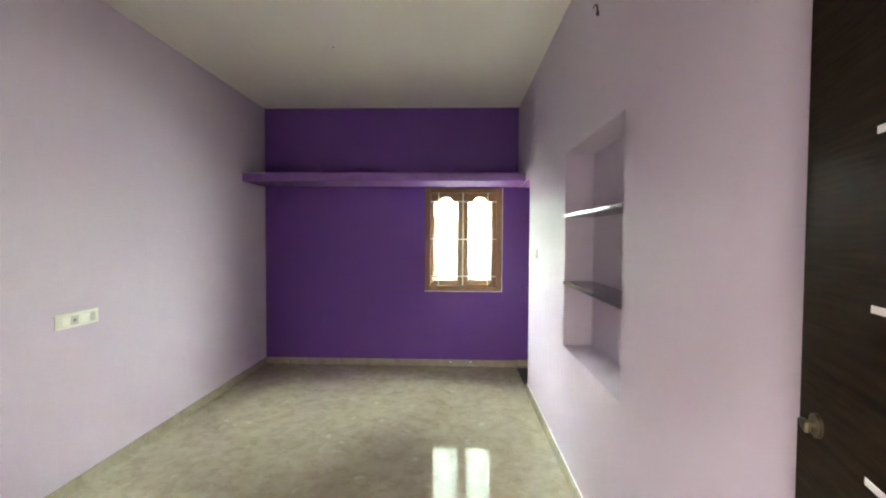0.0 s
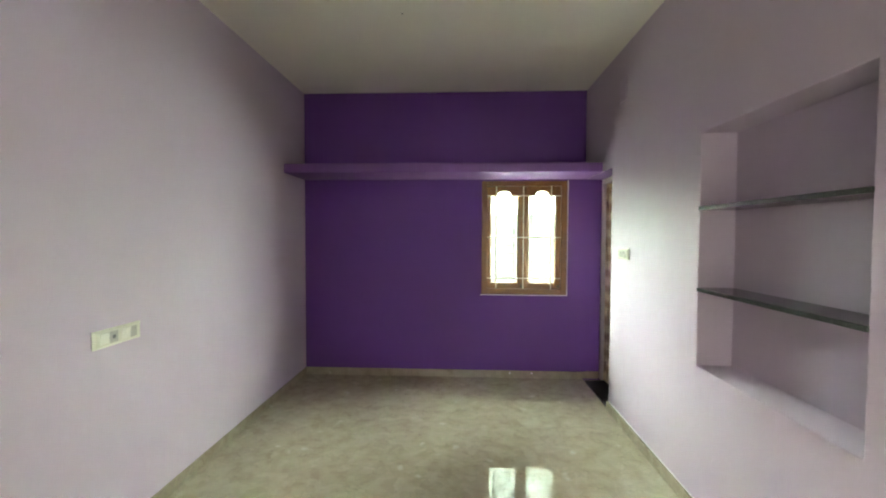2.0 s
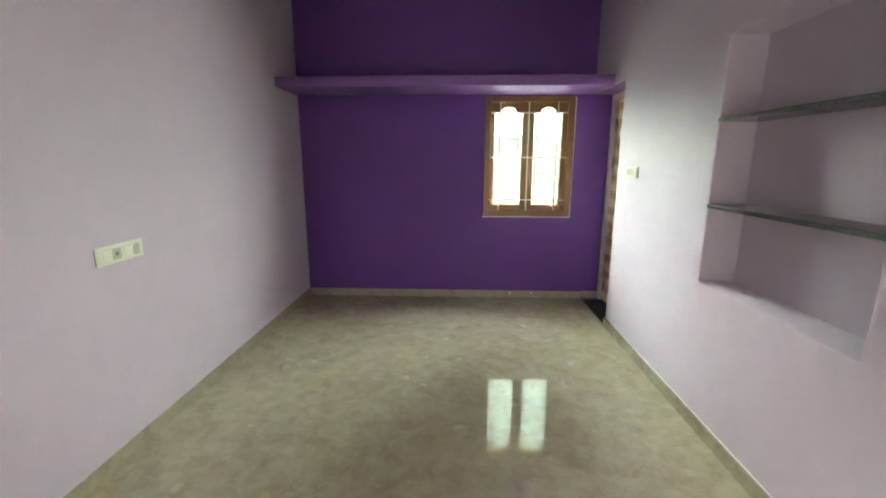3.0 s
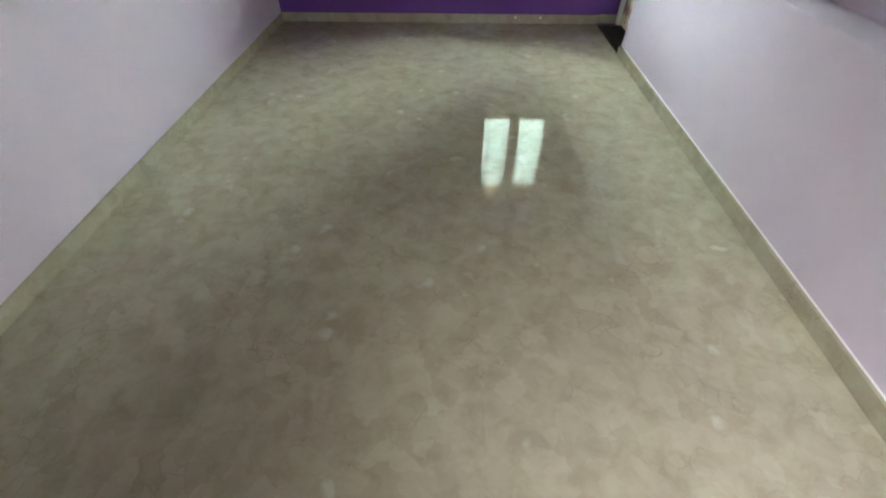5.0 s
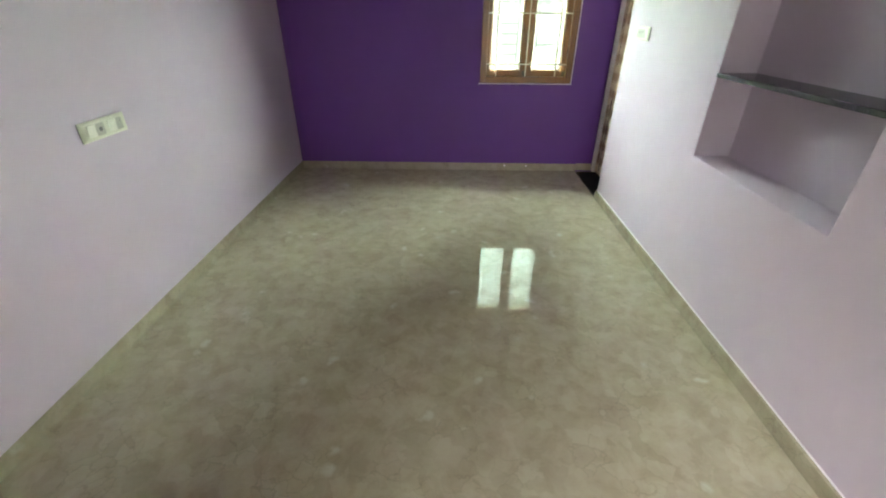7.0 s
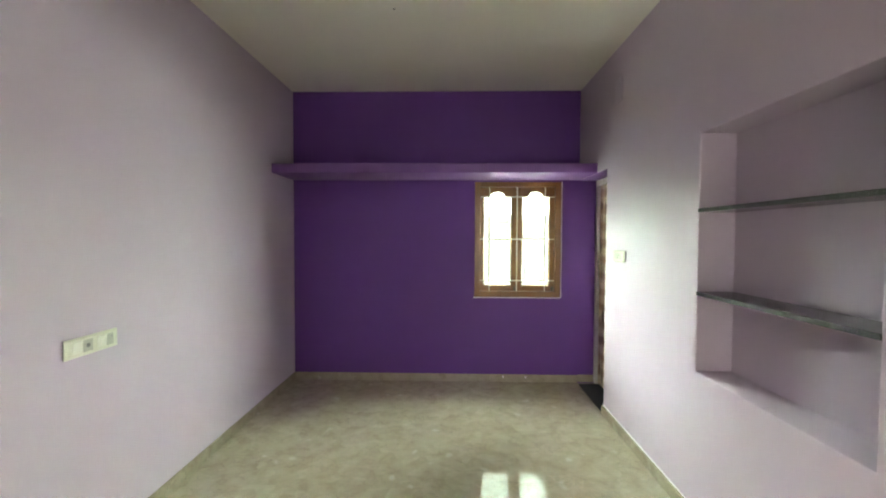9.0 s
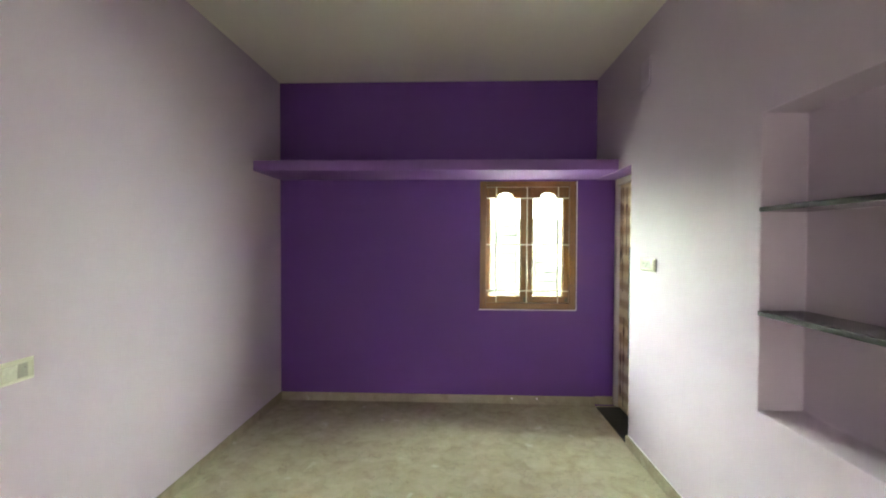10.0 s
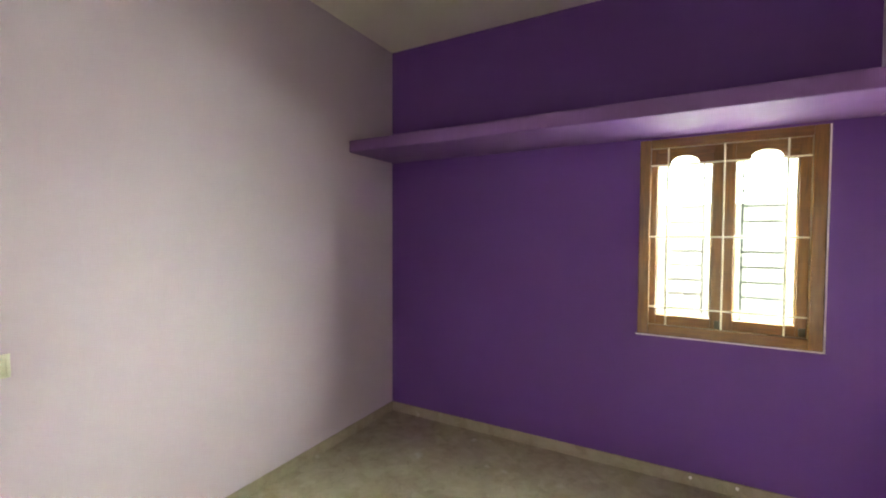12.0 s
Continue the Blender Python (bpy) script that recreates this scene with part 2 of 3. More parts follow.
def printed():
    """Washed brown and cream print with soft cross bands, as on a bathroom door."""
    n = Nodes("printed_door_skin", (0.5, 0.36, 0.2), 0.35)
    bands = n.wave(1.9, 2.4, 3.0, "Z", coord=n.scaled(0.5, 0.5, 1.0))
    cloud = n.noise(7.0, 5, 0.6, 0.8)
    grain = n.noise(9.0, 5, 0.6, coord=n.scaled(6, 6, 0.6))
    tone = n.mix(n.ramp(bands, [(0.1, g(0.0)), (0.8, g(1.0))]), (0.47, 0.31, 0.16), (0.80, 0.69, 0.47))
    tone = n.mix(n.ramp(cloud, [(0.45, g(0.0)), (0.75, g(0.55))]), tone, (0.50, 0.34, 0.19))
    n.colour(n.mix(n.ramp(grain, [(0.5, g(0.0)), (0.72, g(0.08))]), tone, (0.22, 0.10, 0.05)))
    n.bump((cloud, 0.1, 0.002))
    return n.m


def glass(name, tint, rough):
    n = Nodes(name, tint, rough)
    n.b.inputs["Transmission Weight"].default_value = 1.0
    n.b.inputs["IOR"].default_value = 1.42
    return n.m


LAMINATE = laminate()
PRINT = printed()
PRINT_DARK = plain("printed_brown_motif", (0.13, 0.045, 0.025), 0.4, 0.0, 0.3)
CLEAR = glass("clear_glass", (0.98, 1.0, 0.99), 0.0)
BLUE_PANE = plain("pale_blue_frosted_pane", (0.33, 0.46, 0.50), 0.18)
BLACK_TRIM = plain("black_trim", (0.02, 0.02, 0.022), 0.35)


# ---- building helpers ----
def part(name, bm, material, parent=None, label=""):
    """Links a bmesh as one mesh object, under a thing or a part if given."""
    bmesh.ops.recalc_face_normals(bm, faces=bm.faces[:])
    mesh = bpy.data.meshes.new(name)
    bm.to_mesh(mesh)
    bm.free()
    mesh.materials.append(material)
    ob = new(name, mesh)
    if parent:
        ob.parent = parent
    return tagged(ob, label)


def smooth(ob, angle=35):
    ob.data.shade_smooth()
    ob.data.set_sharp_from_angle(angle=radians(angle))
    return ob


def soften(bm, size, segments=2, angle=30):
    edges = [e for e in bm.edges if len(e.link_faces) == 2 and e.calc_face_angle() > radians(angle)]
    bmesh.ops.bevel(bm, geom=edges, offset=size, segments=segments, affect="EDGES", profile=0.5)
    return bm


def box(lo, hi, bevel=0.0, segments=2, bm=None):
    own = bmesh.new()
    m = Matrix.LocRotScale([(a + b) / 2 for a, b in zip(lo, hi)], None, [b - a for a, b in zip(lo, hi)])
    bmesh.ops.create_cube(own, size=1.0, matrix=m)
    if bevel:
        soften(own, bevel, segments)
    if bm is None:
        return own
    mesh = bpy.data.meshes.new("joined")
    own.to_mesh(mesh)
    own.free()
    bm.from_mesh(mesh)
    bpy.data.meshes.remove(mesh)
    return bm


def rod(a, b, radius, sides=12, bm=None, end=None):
    bm = bm or bmesh.new()
    a, b = Vector(a), Vector(b)
    turn = (b - a).to_track_quat("Z", "Y").to_matrix().to_4x4()
    m = Matrix.Translation((a + b) / 2) @ turn
    bmesh.ops.create_cone(bm, cap_ends=True, segments=sides, radius1=radius, radius2=radius if end is None else end, depth=(b - a).length, matrix=m)
    return bm


def extruded(outline, depth, along="y"):
    """A closed outline of (u, w) points, thickened by depth behind the plane."""
    bm = bmesh.new()
    verts = [bm.verts.new((u, 0, w)) for u, w in outline]
    face = bm.faces.new(verts)
    out = bmesh.ops.extrude_face_region(bm, geom=[face])
    bmesh.ops.translate(bm, verts=[v for v in out["geom"] if isinstance(v, bmesh.types.BMVert)], vec=(0, depth, 0))
    return bm


def solid(xs, ys, zs, full, bevel=0.005):
    """The blocks of a grid that full(x, y, z) keeps, as one closed skin with softened corners."""
    bm = bmesh.new()
    seen = {}

    def vert(i, j, k):
        if (i, j, k) not in seen:
            seen[i, j, k] = bm.verts.new((xs[i], ys[j], zs[k]))
        return seen[i, j, k]

    nx, ny, nz = len(xs) - 1, len(ys) - 1, len(zs) - 1
    mid = lambda a, i: (a[i] + a[i + 1]) / 2
    kept = {(i, j, k) for i in range(nx) for j in range(ny) for k in range(nz) if full(mid(xs, i), mid(ys, j), mid(zs, k))}
    for i, j, k in kept:
        for d in ((1, 0, 0), (-1, 0, 0), (0, 1, 0), (0, -1, 0), (0, 0, 1), (0, 0, -1)):
            if (i + d[0], j + d[1], k + d[2]) in kept:
                continue
            axis = [abs(c) for c in d].index(1)
            u, w = [a for a in range(3) if a != axis]
            corners = []
            for a, b in ((0, 0), (1, 0), (1, 1), (0, 1)):
                c = [i, j, k]
                c[axis] += 1 if d[axis] > 0 else 0
                c[u] += a
                c[w] += b
                corners.append(vert(*c))
            bm.faces.new(corners)
    bmesh.ops.recalc_face_normals(bm, faces=bm.faces[:])
    if bevel:
        soften(bm, bevel)
    return bm


# ---- the room's shell ----
XL, XR, YB, YF, ZC = -2.34, 0.66, 0.0, 5.023, 3.04
LEDGE_Y, LEDGE_LOW, LEDGE_TOP = 4.487, 2.118, 2.206
NICHE = (1.917, 2.885, 0.816, 2.09, 0.85)
DOOR_Y, FRAME_X = 4.245, 0.829
WIN = (-0.424, 0.470, 0.899, 2.100)

left = part("wall_west", solid([XL - 0.23, XL], [YB - 0.2, YF + 0.23], [-0.1, ZC + 0.1], lambda x, y, z: True), LAVENDER)
tagged(left, "lavender painted plaster wall with a marble skirting", "wall", kind="structure")

right = part("wall_east", solid(
    [XR, NICHE[4], 0.89], [YB - 0.2, NICHE[0], NICHE[1], DOOR_Y, YF + 0.01], [-0.1, NICHE[2], NICHE[3], LEDGE_LOW, ZC + 0.1],
    lambda x, y, z: not (NICHE[0] < y < NICHE[1] and NICHE[2] < z < NICHE[3] and x < NICHE[4]) and not (y > DOOR_Y and z < LEDGE_LOW)), LAVENDER)
tagged(right, "lavender painted wall with a recessed shelf niche", "wall", kind="structure")

far = part("wall_north", solid(
    [XL - 0.05, WIN[0], WIN[1], 2.0], [YF, YF + 0.10], [-0.1, WIN[2], WIN[3], ZC + 0.1],
    lambda x, y, z: not (WIN[0] < x < WIN[1] and WIN[2] < z < WIN[3])), PURPLE)
tagged(far, "deep purple painted accent wall with a window", "wall", kind="structure")

ENTRY = (-0.62, 0.33, 2.1)
back = part("wall_south", solid(
    [XL - 0.05, ENTRY[0], ENTRY[1], XR + 0.05], [YB - 0.2, YB], [-0.1, ENTRY[2], ZC + 0.1],
    lambda x, y, z: not (ENTRY[0] < x < ENTRY[1] and z < ENTRY[2])), LAVENDER)
tagged(back, "lavender painted wall with the entrance opening", "wall", kind="structure")

top = part("ceiling", box((XL - 0.05, YB - 0.2, ZC), (XR + 0.05, YF + 0.05, ZC + 0.12)), WHITEWASH)
tagged(top, "off-white painted plaster ceiling with faint patches", "ceiling", kind="structure")

floor = part("floor", box((XL - 0.05, YB - 0.2, -0.12), (1.0, YF + 0.05, -0.009)), GROUT)
tagged(floor, "glossy beige marble-look tiled floor", "floor", kind="structure")

# unseen hall shell, closed but for a roof opening added for the fill lamp
hall = part("wall_hall", solid(
    [-2.4, -2.2, -1.25, 0.15, 1.4, 1.6], [-2.5, -2.25, -1.8, -0.6, -0.2], [-0.1, 0.0, ZC, ZC + 0.12],
    lambda x, y, z: y < -2.25 or x < -2.2 or x > 1.4 or z < 0 or (z > ZC and not (-1.25 < x < 0.15 and -1.8 < y < -0.6))), WHITEWASH)
tagged(hall, "unseen pale shell behind the entrance, roof opening added for the fill lamp", "wall", kind="structure")

# unseen shell behind the bathroom door, added to stop light leaking round it
bath = part("wall_bathroom", solid(
    [0.89, 1.9, 2.0], [3.4, 3.5, YF - 0.001], [-0.1, 0.0, 2.5, 2.6],
    lambda x, y, z: y < 3.5 or x > 1.9 or z < 0 or z > 2.5), WHITEWASH)
tagged(bath, "unseen plain shell added behind the bathroom door against light leaks", "wall", kind="structure")

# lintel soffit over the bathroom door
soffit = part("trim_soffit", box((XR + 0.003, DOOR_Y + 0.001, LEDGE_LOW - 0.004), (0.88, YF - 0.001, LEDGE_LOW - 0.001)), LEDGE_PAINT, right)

# loft slab across the accent wall, its cast edge slightly uneven
bm = bmesh.new()
steps = 60
rings = []
rng = random.Random(4)
for i in range(steps + 1):
    x = XL + 0.001 + (XR - XL - 0.002) * i / steps
    w = 0.003 * noise.noise((x * 2.3, 0.4, 0)) + rng.uniform(-0.0006, 0.0006)
    v = 0.0035 * noise.noise((x * 1.7, 3.1, 0))
    y0, lo, hi, r = LEDGE_Y + w, LEDGE_LOW + v, LEDGE_TOP + 0.6 * v, 0.009
    ring = [(YF, lo), (y0 + r, lo), (y0 + 0.3 * r, lo + 0.3 * r), (y0, lo + r), (y0 + 0.002, (lo + hi) / 2), (y0, hi - r), (y0 + 0.3 * r, hi - 0.3 * r), (y0 + r, hi), (YF, hi)]
    rings.append([bm.verts.new((x, y, z)) for y, z in ring])
for a, b in zip(rings, rings[1:]):
    for k in range(len(a)):
        bm.faces.new((a[k], a[(k + 1) % len(a)], b[(k + 1) % len(a)], b[k]))
bm.faces.new(rings[0])
bm.faces.new(rings[-1])
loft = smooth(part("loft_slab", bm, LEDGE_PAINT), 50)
tagged(loft, "purple painted concrete loft slab across the accent wall", "loft shelf", kind="structure")


# ---- window ----
def window():
    base = new("window_1")
    base.location = (0, YF, 0)
    tagged(base, "two-sash varnished teak window with cream steel grille", "window", kind="structure")
    x0, x1, z0, z1 = WIN[0] - 0.003, WIN[1] + 0.003, WIN[2] - 0.003, WIN[3] + 0.003
    f = 0.062
    frame_part = new("window_frame")
    frame_part.parent = base
    for name, lo, hi, m in (
            ("frame_stile", (x0, -0.006, z0), (x0 + f, 0.085, z1), TEAK), ("frame_stile", (x1 - f, -0.006, z0), (x1, 0.085, z1), TEAK),
            ("frame_head", (x0 + f, -0.006, z1 - f + 0.008), (x1 - f, 0.085, z1), TEAK_RAIL), ("frame_sill", (x0 + f, -0.006, z0), (x1 - f, 0.085, z0 + f), TEAK_RAIL)):
        part(name, box(lo, hi, 0.006, 3), m, frame_part)
    ix0, ix1, iz0, iz1 = x0 + f, x1 - f, z0 + f, z1 - f + 0.008
    mid = 0.019
    for a, b, o0, o1 in ((ix0 - 0.004, mid, -0.328, -0.036), (mid, ix1 + 0.004, 0.074, 0.362)):
        sash = new("window_sash")
        sash.parent = base
        lo, shoulder, crown = 1.017, 1.942, 2.002
        part("sash_stile", box((a, 0.036, iz0 - 0.004), (o0, 0.072, iz1 + 0.004), 0.004), TEAK, sash)
        part("sash_stile", box((o1, 0.036, iz0 - 0.004), (b, 0.072, iz1 + 0.004), 0.004), TEAK, sash)
        part("bottom_rail", box((o0, 0.037, iz0 - 0.004), (o1, 0.071, lo), 0.004), TEAK_RAIL, sash)
        # top rail, cut below to an arch between two shoulders
        w = o1 - o0
        low = [(o0, shoulder), (o0 + 0.17 * w, shoulder), (o0 + 0.20 * w, shoulder + 0.006), (o0 + 0.235 * w, shoulder + 0.012)]
        for i in range(17):
            c = math.pi * (1 - i / 16)
            low.append((o0 + w * (0.5 + 0.25 * math.cos(c)), shoulder + 0.017 + (crown - shoulder - 0.017) * math.sin(c)))
        low += [(o1 - 0.235 * w, shoulder + 0.012), (o1 - 0.20 * w, shoulder + 0.006), (o1 - 0.17 * w, shoulder), (o1, shoulder)]
        rail = extruded(low + [(o1, iz1 + 0.004), (o0, iz1 + 0.004)], 0.034)
        bmesh.ops.translate(rail, verts=rail.verts[:], vec=(0, 0.037, 0))
        part("arched_top_rail", rail, TEAK_RAIL, sash, "teak top rail cut to a small arch")
        # glazing beads and the pane behind them
        for s, e in (((o0, lo), (o0 + 0.008, shoulder)), ((o1 - 0.008, lo), (o1, shoulder))):
            part("glazing_bead", box((s[0], 0.050, s[1]), (e[0], 0.062, e[1]), 0.002), TEAK, sash)
        pane = part("pane", box((o0 - 0.004, 0.0555, lo - 0.004), (o1 + 0.004, 0.0595, crown + 0.006)), CLEAR, sash)
        pane.visible_shadow = False
    # steel grille on the room side
    grille = new("window_grille")
    grille.parent = base
    tagged(grille, "cream painted steel grille of thin bars")
    yg, r = 0.018, 0.0048
    for x, za, zb in ((-0.270, iz0 - 0.004, iz1 + 0.004), (0.018, iz0 - 0.004, iz1 + 0.004), (0.310, iz0 - 0.004, iz1 + 0.004)):
        smooth(part("upright_bar", rod((x, yg, za), (x, yg, zb), r if za < 1 else 0.0045), CREAM_STEEL, grille))
    for z in (1.068, 1.506, 1.948):
        smooth(part("cross_bar", rod((ix0 - 0.004, yg + 0.006, z), (ix1 + 0.004, yg + 0.006, z), r), CREAM_STEEL, grille))
    # darker ladder-like guard bars outside each sash
    yo = 0.0725
    for a, b in ((-0.276, -0.078), (0.114, 0.316)):
        guard = new("guard_bars")
        guard.parent = base
        tagged(guard, "dark steel guard bars like a ladder")
        for x in (a, b):
            part("guard_upright", box((x - 0.005, yo, 0.97), (x + 0.005, yo + 0.003, 2.04)), DARK_STEEL, guard)
        for i in range(11):
            z = 1.066 + 0.0885 * i
            part("rung", box((a + 0.0055, yo, z - 0.005), (b - 0.0055, yo + 0.003, z + 0.005)), DARK_STEEL, guard)
    # raw plaster line left round the frame
    t = 0.009
    for lo, hi in (((x1 + 0.001, -0.003, z0 - t), (x1 + t, 0.01, z1)), ((x0 - 0.009, -0.003, z0 - t), (x1 + 0.001, 0.01, z0 - 0.001))):
        part("plaster_line", box(lo, hi, 0.002), BARE_PLASTER, base, "thin unpainted white plaster edge")
    # hinges and small stays at the foot of each sash
    for x in (mid - 0.034, ix1 - 0.036):
        part("sash_bolt", box((x, 0.024, iz0 + 0.004), (x + 0.030, 0.036, iz0 + 0.050), 0.004), BOLT, base, "dark metal sash bolt")
    return base


window()


# sunshade slab over the window, outside
shade = part("sunshade", box((-0.75, YF + 0.116, 2.16), (0.80, YF + 0.40, 2.24), 0.006), plain("cream_render", (0.66, 0.58, 0.36), 0.8))
tagged(shade, "cream rendered sunshade slab over the window outside", "sunshade", kind="structure")


# unseen outer skin, added to bounce light onto the wall across the yard
outside = part("bounce_wall", solid(
    [-3.4, WIN[0] - 0.004, WIN[1] + 0.004, 3.4], [YF + 0.1005, YF + 0.115], [-0.45, WIN[2] - 0.004, WIN[3] + 0.004, 4.2],
    lambda x, y, z: not (WIN[0] < x < WIN[1] and WIN[2] < z < WIN[3]), 0.0), plain("bounce_grey", (0.32, 0.31, 0.29), 0.9))
tagged(outside, "unseen grey skin added outside to bounce light at the wall opposite", "wall", kind="structure")

# unseen ground, kept pale to bounce light up to the ceiling
yard = part("ground", box((-8.2, YF + 0.116, -0.75), (8.2, 14.0, -0.45)), plain("pale_bounce_grey", (0.52, 0.50, 0.45), 0.9))
tagged(yard, "unseen pale ground added outside to bounce light up to the ceiling", "ground", kind="structure")
# dark wall added out of view to cut light onto the east wall
part_wall = part("left_light_block", box((-1.25, YF + 0.14, -0.45), (-1.0, 6.45, 4.5), 0.01), plain("block_dark_grey", (0.13, 0.13, 0.12), 0.9))
tagged(part_wall, "unseen dark wall added outside to block light from the left", "wall", kind="structure")
# low wall added out of view to keep level light off the switch plate
low_wall = part("low_light_block", box((-3.2, 8.85, -0.45), (-0.585, 9.05, 1.95), 0.01), plain("block_green_grey", (0.11, 0.12, 0.10), 0.9))
tagged(low_wall, "unseen low dark wall added outside to block level light", "wall", kind="structure")
# wall added to screen the glow; its foot is dark so window bars show
SCREEN_PALE = plain("screen_pale", (0.60, 0.68, 0.66), 0.85)
SCREEN_DARK = plain("screen_dark", (0.044, 0.044, 0.042), 0.9)
SCREEN_DARK.node_tree.nodes["Principled BSDF"].inputs["Specular IOR Level"].default_value = 0.08
opposite = tagged(new("screen_wall"), "plain wall added across the yard to screen the glowing backdrop", "wall", kind="structure")
part("plinth", box((-0.58, 8.99, -0.45), (2.3, 9.3, 1.95), 0.01), SCREEN_DARK, opposite, "lower part of the screen, dark to dim the window view")
part("upper_wall", box((-0.58, 9.0, 1.95), (2.3, 9.3, 4.85), 0.01), SCREEN_PALE, opposite)
part("coping", box((-0.61, 8.95, 4.85), (2.33, 9.35, 4.93), 0.01), SCREEN_PALE, opposite)


# ---- bathroom door in the east wall ----
def bathroom_door():
    base = new("door_2")
    base.location = (FRAME_X, 0, 0)
    tagged(base, "closed bathroom door with brown floral print and cream frame", "door", kind="structure")
    y0, y1, top_z = DOOR_Y + 0.002, YF - 0.002, LEDGE_LOW - 0.0045
    j = 0.056
    part("door_jamb", box((0, y1 - j, 0.008), (0.06, y1, top_z), 0.004), UPVC, base)
    part("door_jamb", box((0, y0, 0.008), (0.06, y0 + j, top_z), 0.004), UPVC, base)
    part("door_head", box((0, y0 + j, top_z - j), (0.06, y1 - j, top_z), 0.004), UPVC, base)
    part("door_stop", box((0.016, y1 - j - 0.010, 0.01), (0.06, y1 - j, top_z - j), 0.002), UPVC, base)
    a, b = y0 + j + 0.004, y1 - j - 0.012
    leaf = part("door_leaf", box((0.022, a, 0.022), (0.05, b, top_z - j - 0.004), 0.003), PRINT, base, "brown and cream printed door leaf")
    # tall frosted pane with a black edge
    p0, p1, q0, q1 = 4.545, 4.715, 0.542, 1.474
    part("pane", box((0.0185, p0, q0), (0.022, p1, q1), 0.001), BLUE_PANE, leaf, "pale blue frosted strip")
    for lo, hi in (((0.016, p0 - 0.018, q0 - 0.018), (0.022, p0, q1 + 0.018)), ((0.016, p1, q0 - 0.018), (0.022, p1 + 0.018, q1 + 0.018)),
                   ((0.016, p0, q0 - 0.018), (0.022, p1, q0)), ((0.016, p0, q1), (0.022, p1, q1 + 0.018))):
        part("pane_trim", box(lo, hi, 0.001), BLACK_TRIM, leaf)
    # printed stems with drop-shaped motifs, a hair proud of the skin
    for y, za, zb, drops in ((4.925, 1.36, 2.02, (1.44, 1.86)), (4.885, 1.08, 2.03, (1.84,)), (4.80, 1.42, 2.02, (1.84,)), (4.905, 0.15, 0.72, (0.48, 0.2)), (4.84, 0.06, 0.86, (0.50, 0.74))):
        bm = box((0.0208, y - 0.005, za), (0.0222, y + 0.005, zb))
        for z in drops:
            own = extruded([(-0.022, 0), (-0.012, -0.045), (0, -0.075), (0.012, -0.045), (0.022, 0), (0.014, 0.03), (0, 0.045), (-0.014, 0.03)], 0.0014)
            bmesh.ops.transform(own, matrix=Matrix.Translation((0.0222, y, z)) @ Matrix.Rotation(radians(90), 4, "Z"), verts=own.verts[:])
            m = bpy.data.meshes.new("motif")
            own.to_mesh(m)
            own.free()
            bm.from_mesh(m)
            bpy.data.meshes.remove(m)
        part("printed_stem", bm, PRINT_DARK, leaf, "dark brown printed stem and drops")
    return base


bathroom_door()

sill = part("threshold", box((XR - 0.006, DOOR_Y + 0.002, -0.009), (0.892, YF - 0.062, 0.006), 0.002), BLACK_GRANITE)
tagged(sill, "polished black granite threshold under the bathroom door", "threshold", kind="structure")


# ---- entrance door leaf, swung open into the room ----
def entrance_door():
    hinge, free = Vector((0.322, 0.035)), Vector((0.602, 0.893))
    base = new("door_1")
    ang = math.degrees(math.atan2(free.y - hinge.y, free.x - hinge.x))
    base.matrix_world = pose(hinge.x, hinge.y, 0.008, 0, 0, ang)
    tagged(base, "dark brown laminated entrance door standing open", "door", kind="structure")
    w, h, t = (free - hinge).length, 2.06, 0.034
    leaf = part("door_leaf", box((0, -t, 0), (w, 0, h), 0.0025), LAMINATE, base, "dark brown laminate leaf with embossed grain")
    for z in (1.182, 1.432, 1.686):
        part("inlay_strip", box((0.14, -0.002, z - 0.0055), (w - 0.212, 0.0015, z + 0.0055), 0.0005), INLAY, leaf, "thin white inlay strip")
    # edge strip below the lock
    part("edge_strip", box((w, -t + 0.002, 0.1), (w + 0.011, -0.001, 1.185), 0.002), LAMINATE, leaf)
    # round lock with a plate and a short knob
    smooth(part("lock_rose", rod((w - 0.072, 0, 1.203), (w - 0.072, 0.006, 1.203), 0.021, 28), BRASS, leaf, "antique brass lock rose"))
    smooth(part("lever_neck", rod((w - 0.072, 0.006, 1.203), (w - 0.072, 0.024, 1.203), 0.008, 20), BRASS, leaf))
    lever = box((w - 0.090, 0.016, 1.193), (w - 0.056, 0.026, 1.213), 0.004, 3)
    for v in lever.verts:
        if v.co.x > w - 0.064:
            v.co.z += (1.203 - v.co.z) * 0.25
            v.co.y -= 0.003
    smooth(part("lever", lever, BRASS, leaf, "worn antique brass door lever"))
    for z in (0.25, 1.02, 1.82):
        smooth(part("hinge", rod((0, 0.006, z - 0.05), (0, 0.006, z + 0.05), 0.006), STEEL, leaf))
    return base


entrance_door()

# wooden lining of the entrance opening
lining = new("door_frame")
tagged(lining, "dark brown timber lining of the entrance opening", "door frame", kind="structure")
for name, lo, hi in (("frame_post", (ENTRY[0], -0.16, 0), (ENTRY[0] + 0.05, -0.04, ENTRY[2])), ("frame_post", (ENTRY[1] - 0.05, -0.16, 0), (ENTRY[1], -0.04, ENTRY[2])),
                     ("frame_head", (ENTRY[0] + 0.05, -0.16, ENTRY[2] - 0.05), (ENTRY[1] - 0.05, -0.04, ENTRY[2]))):
    part(name, box(lo, hi, 0.003), LAMINATE, lining)


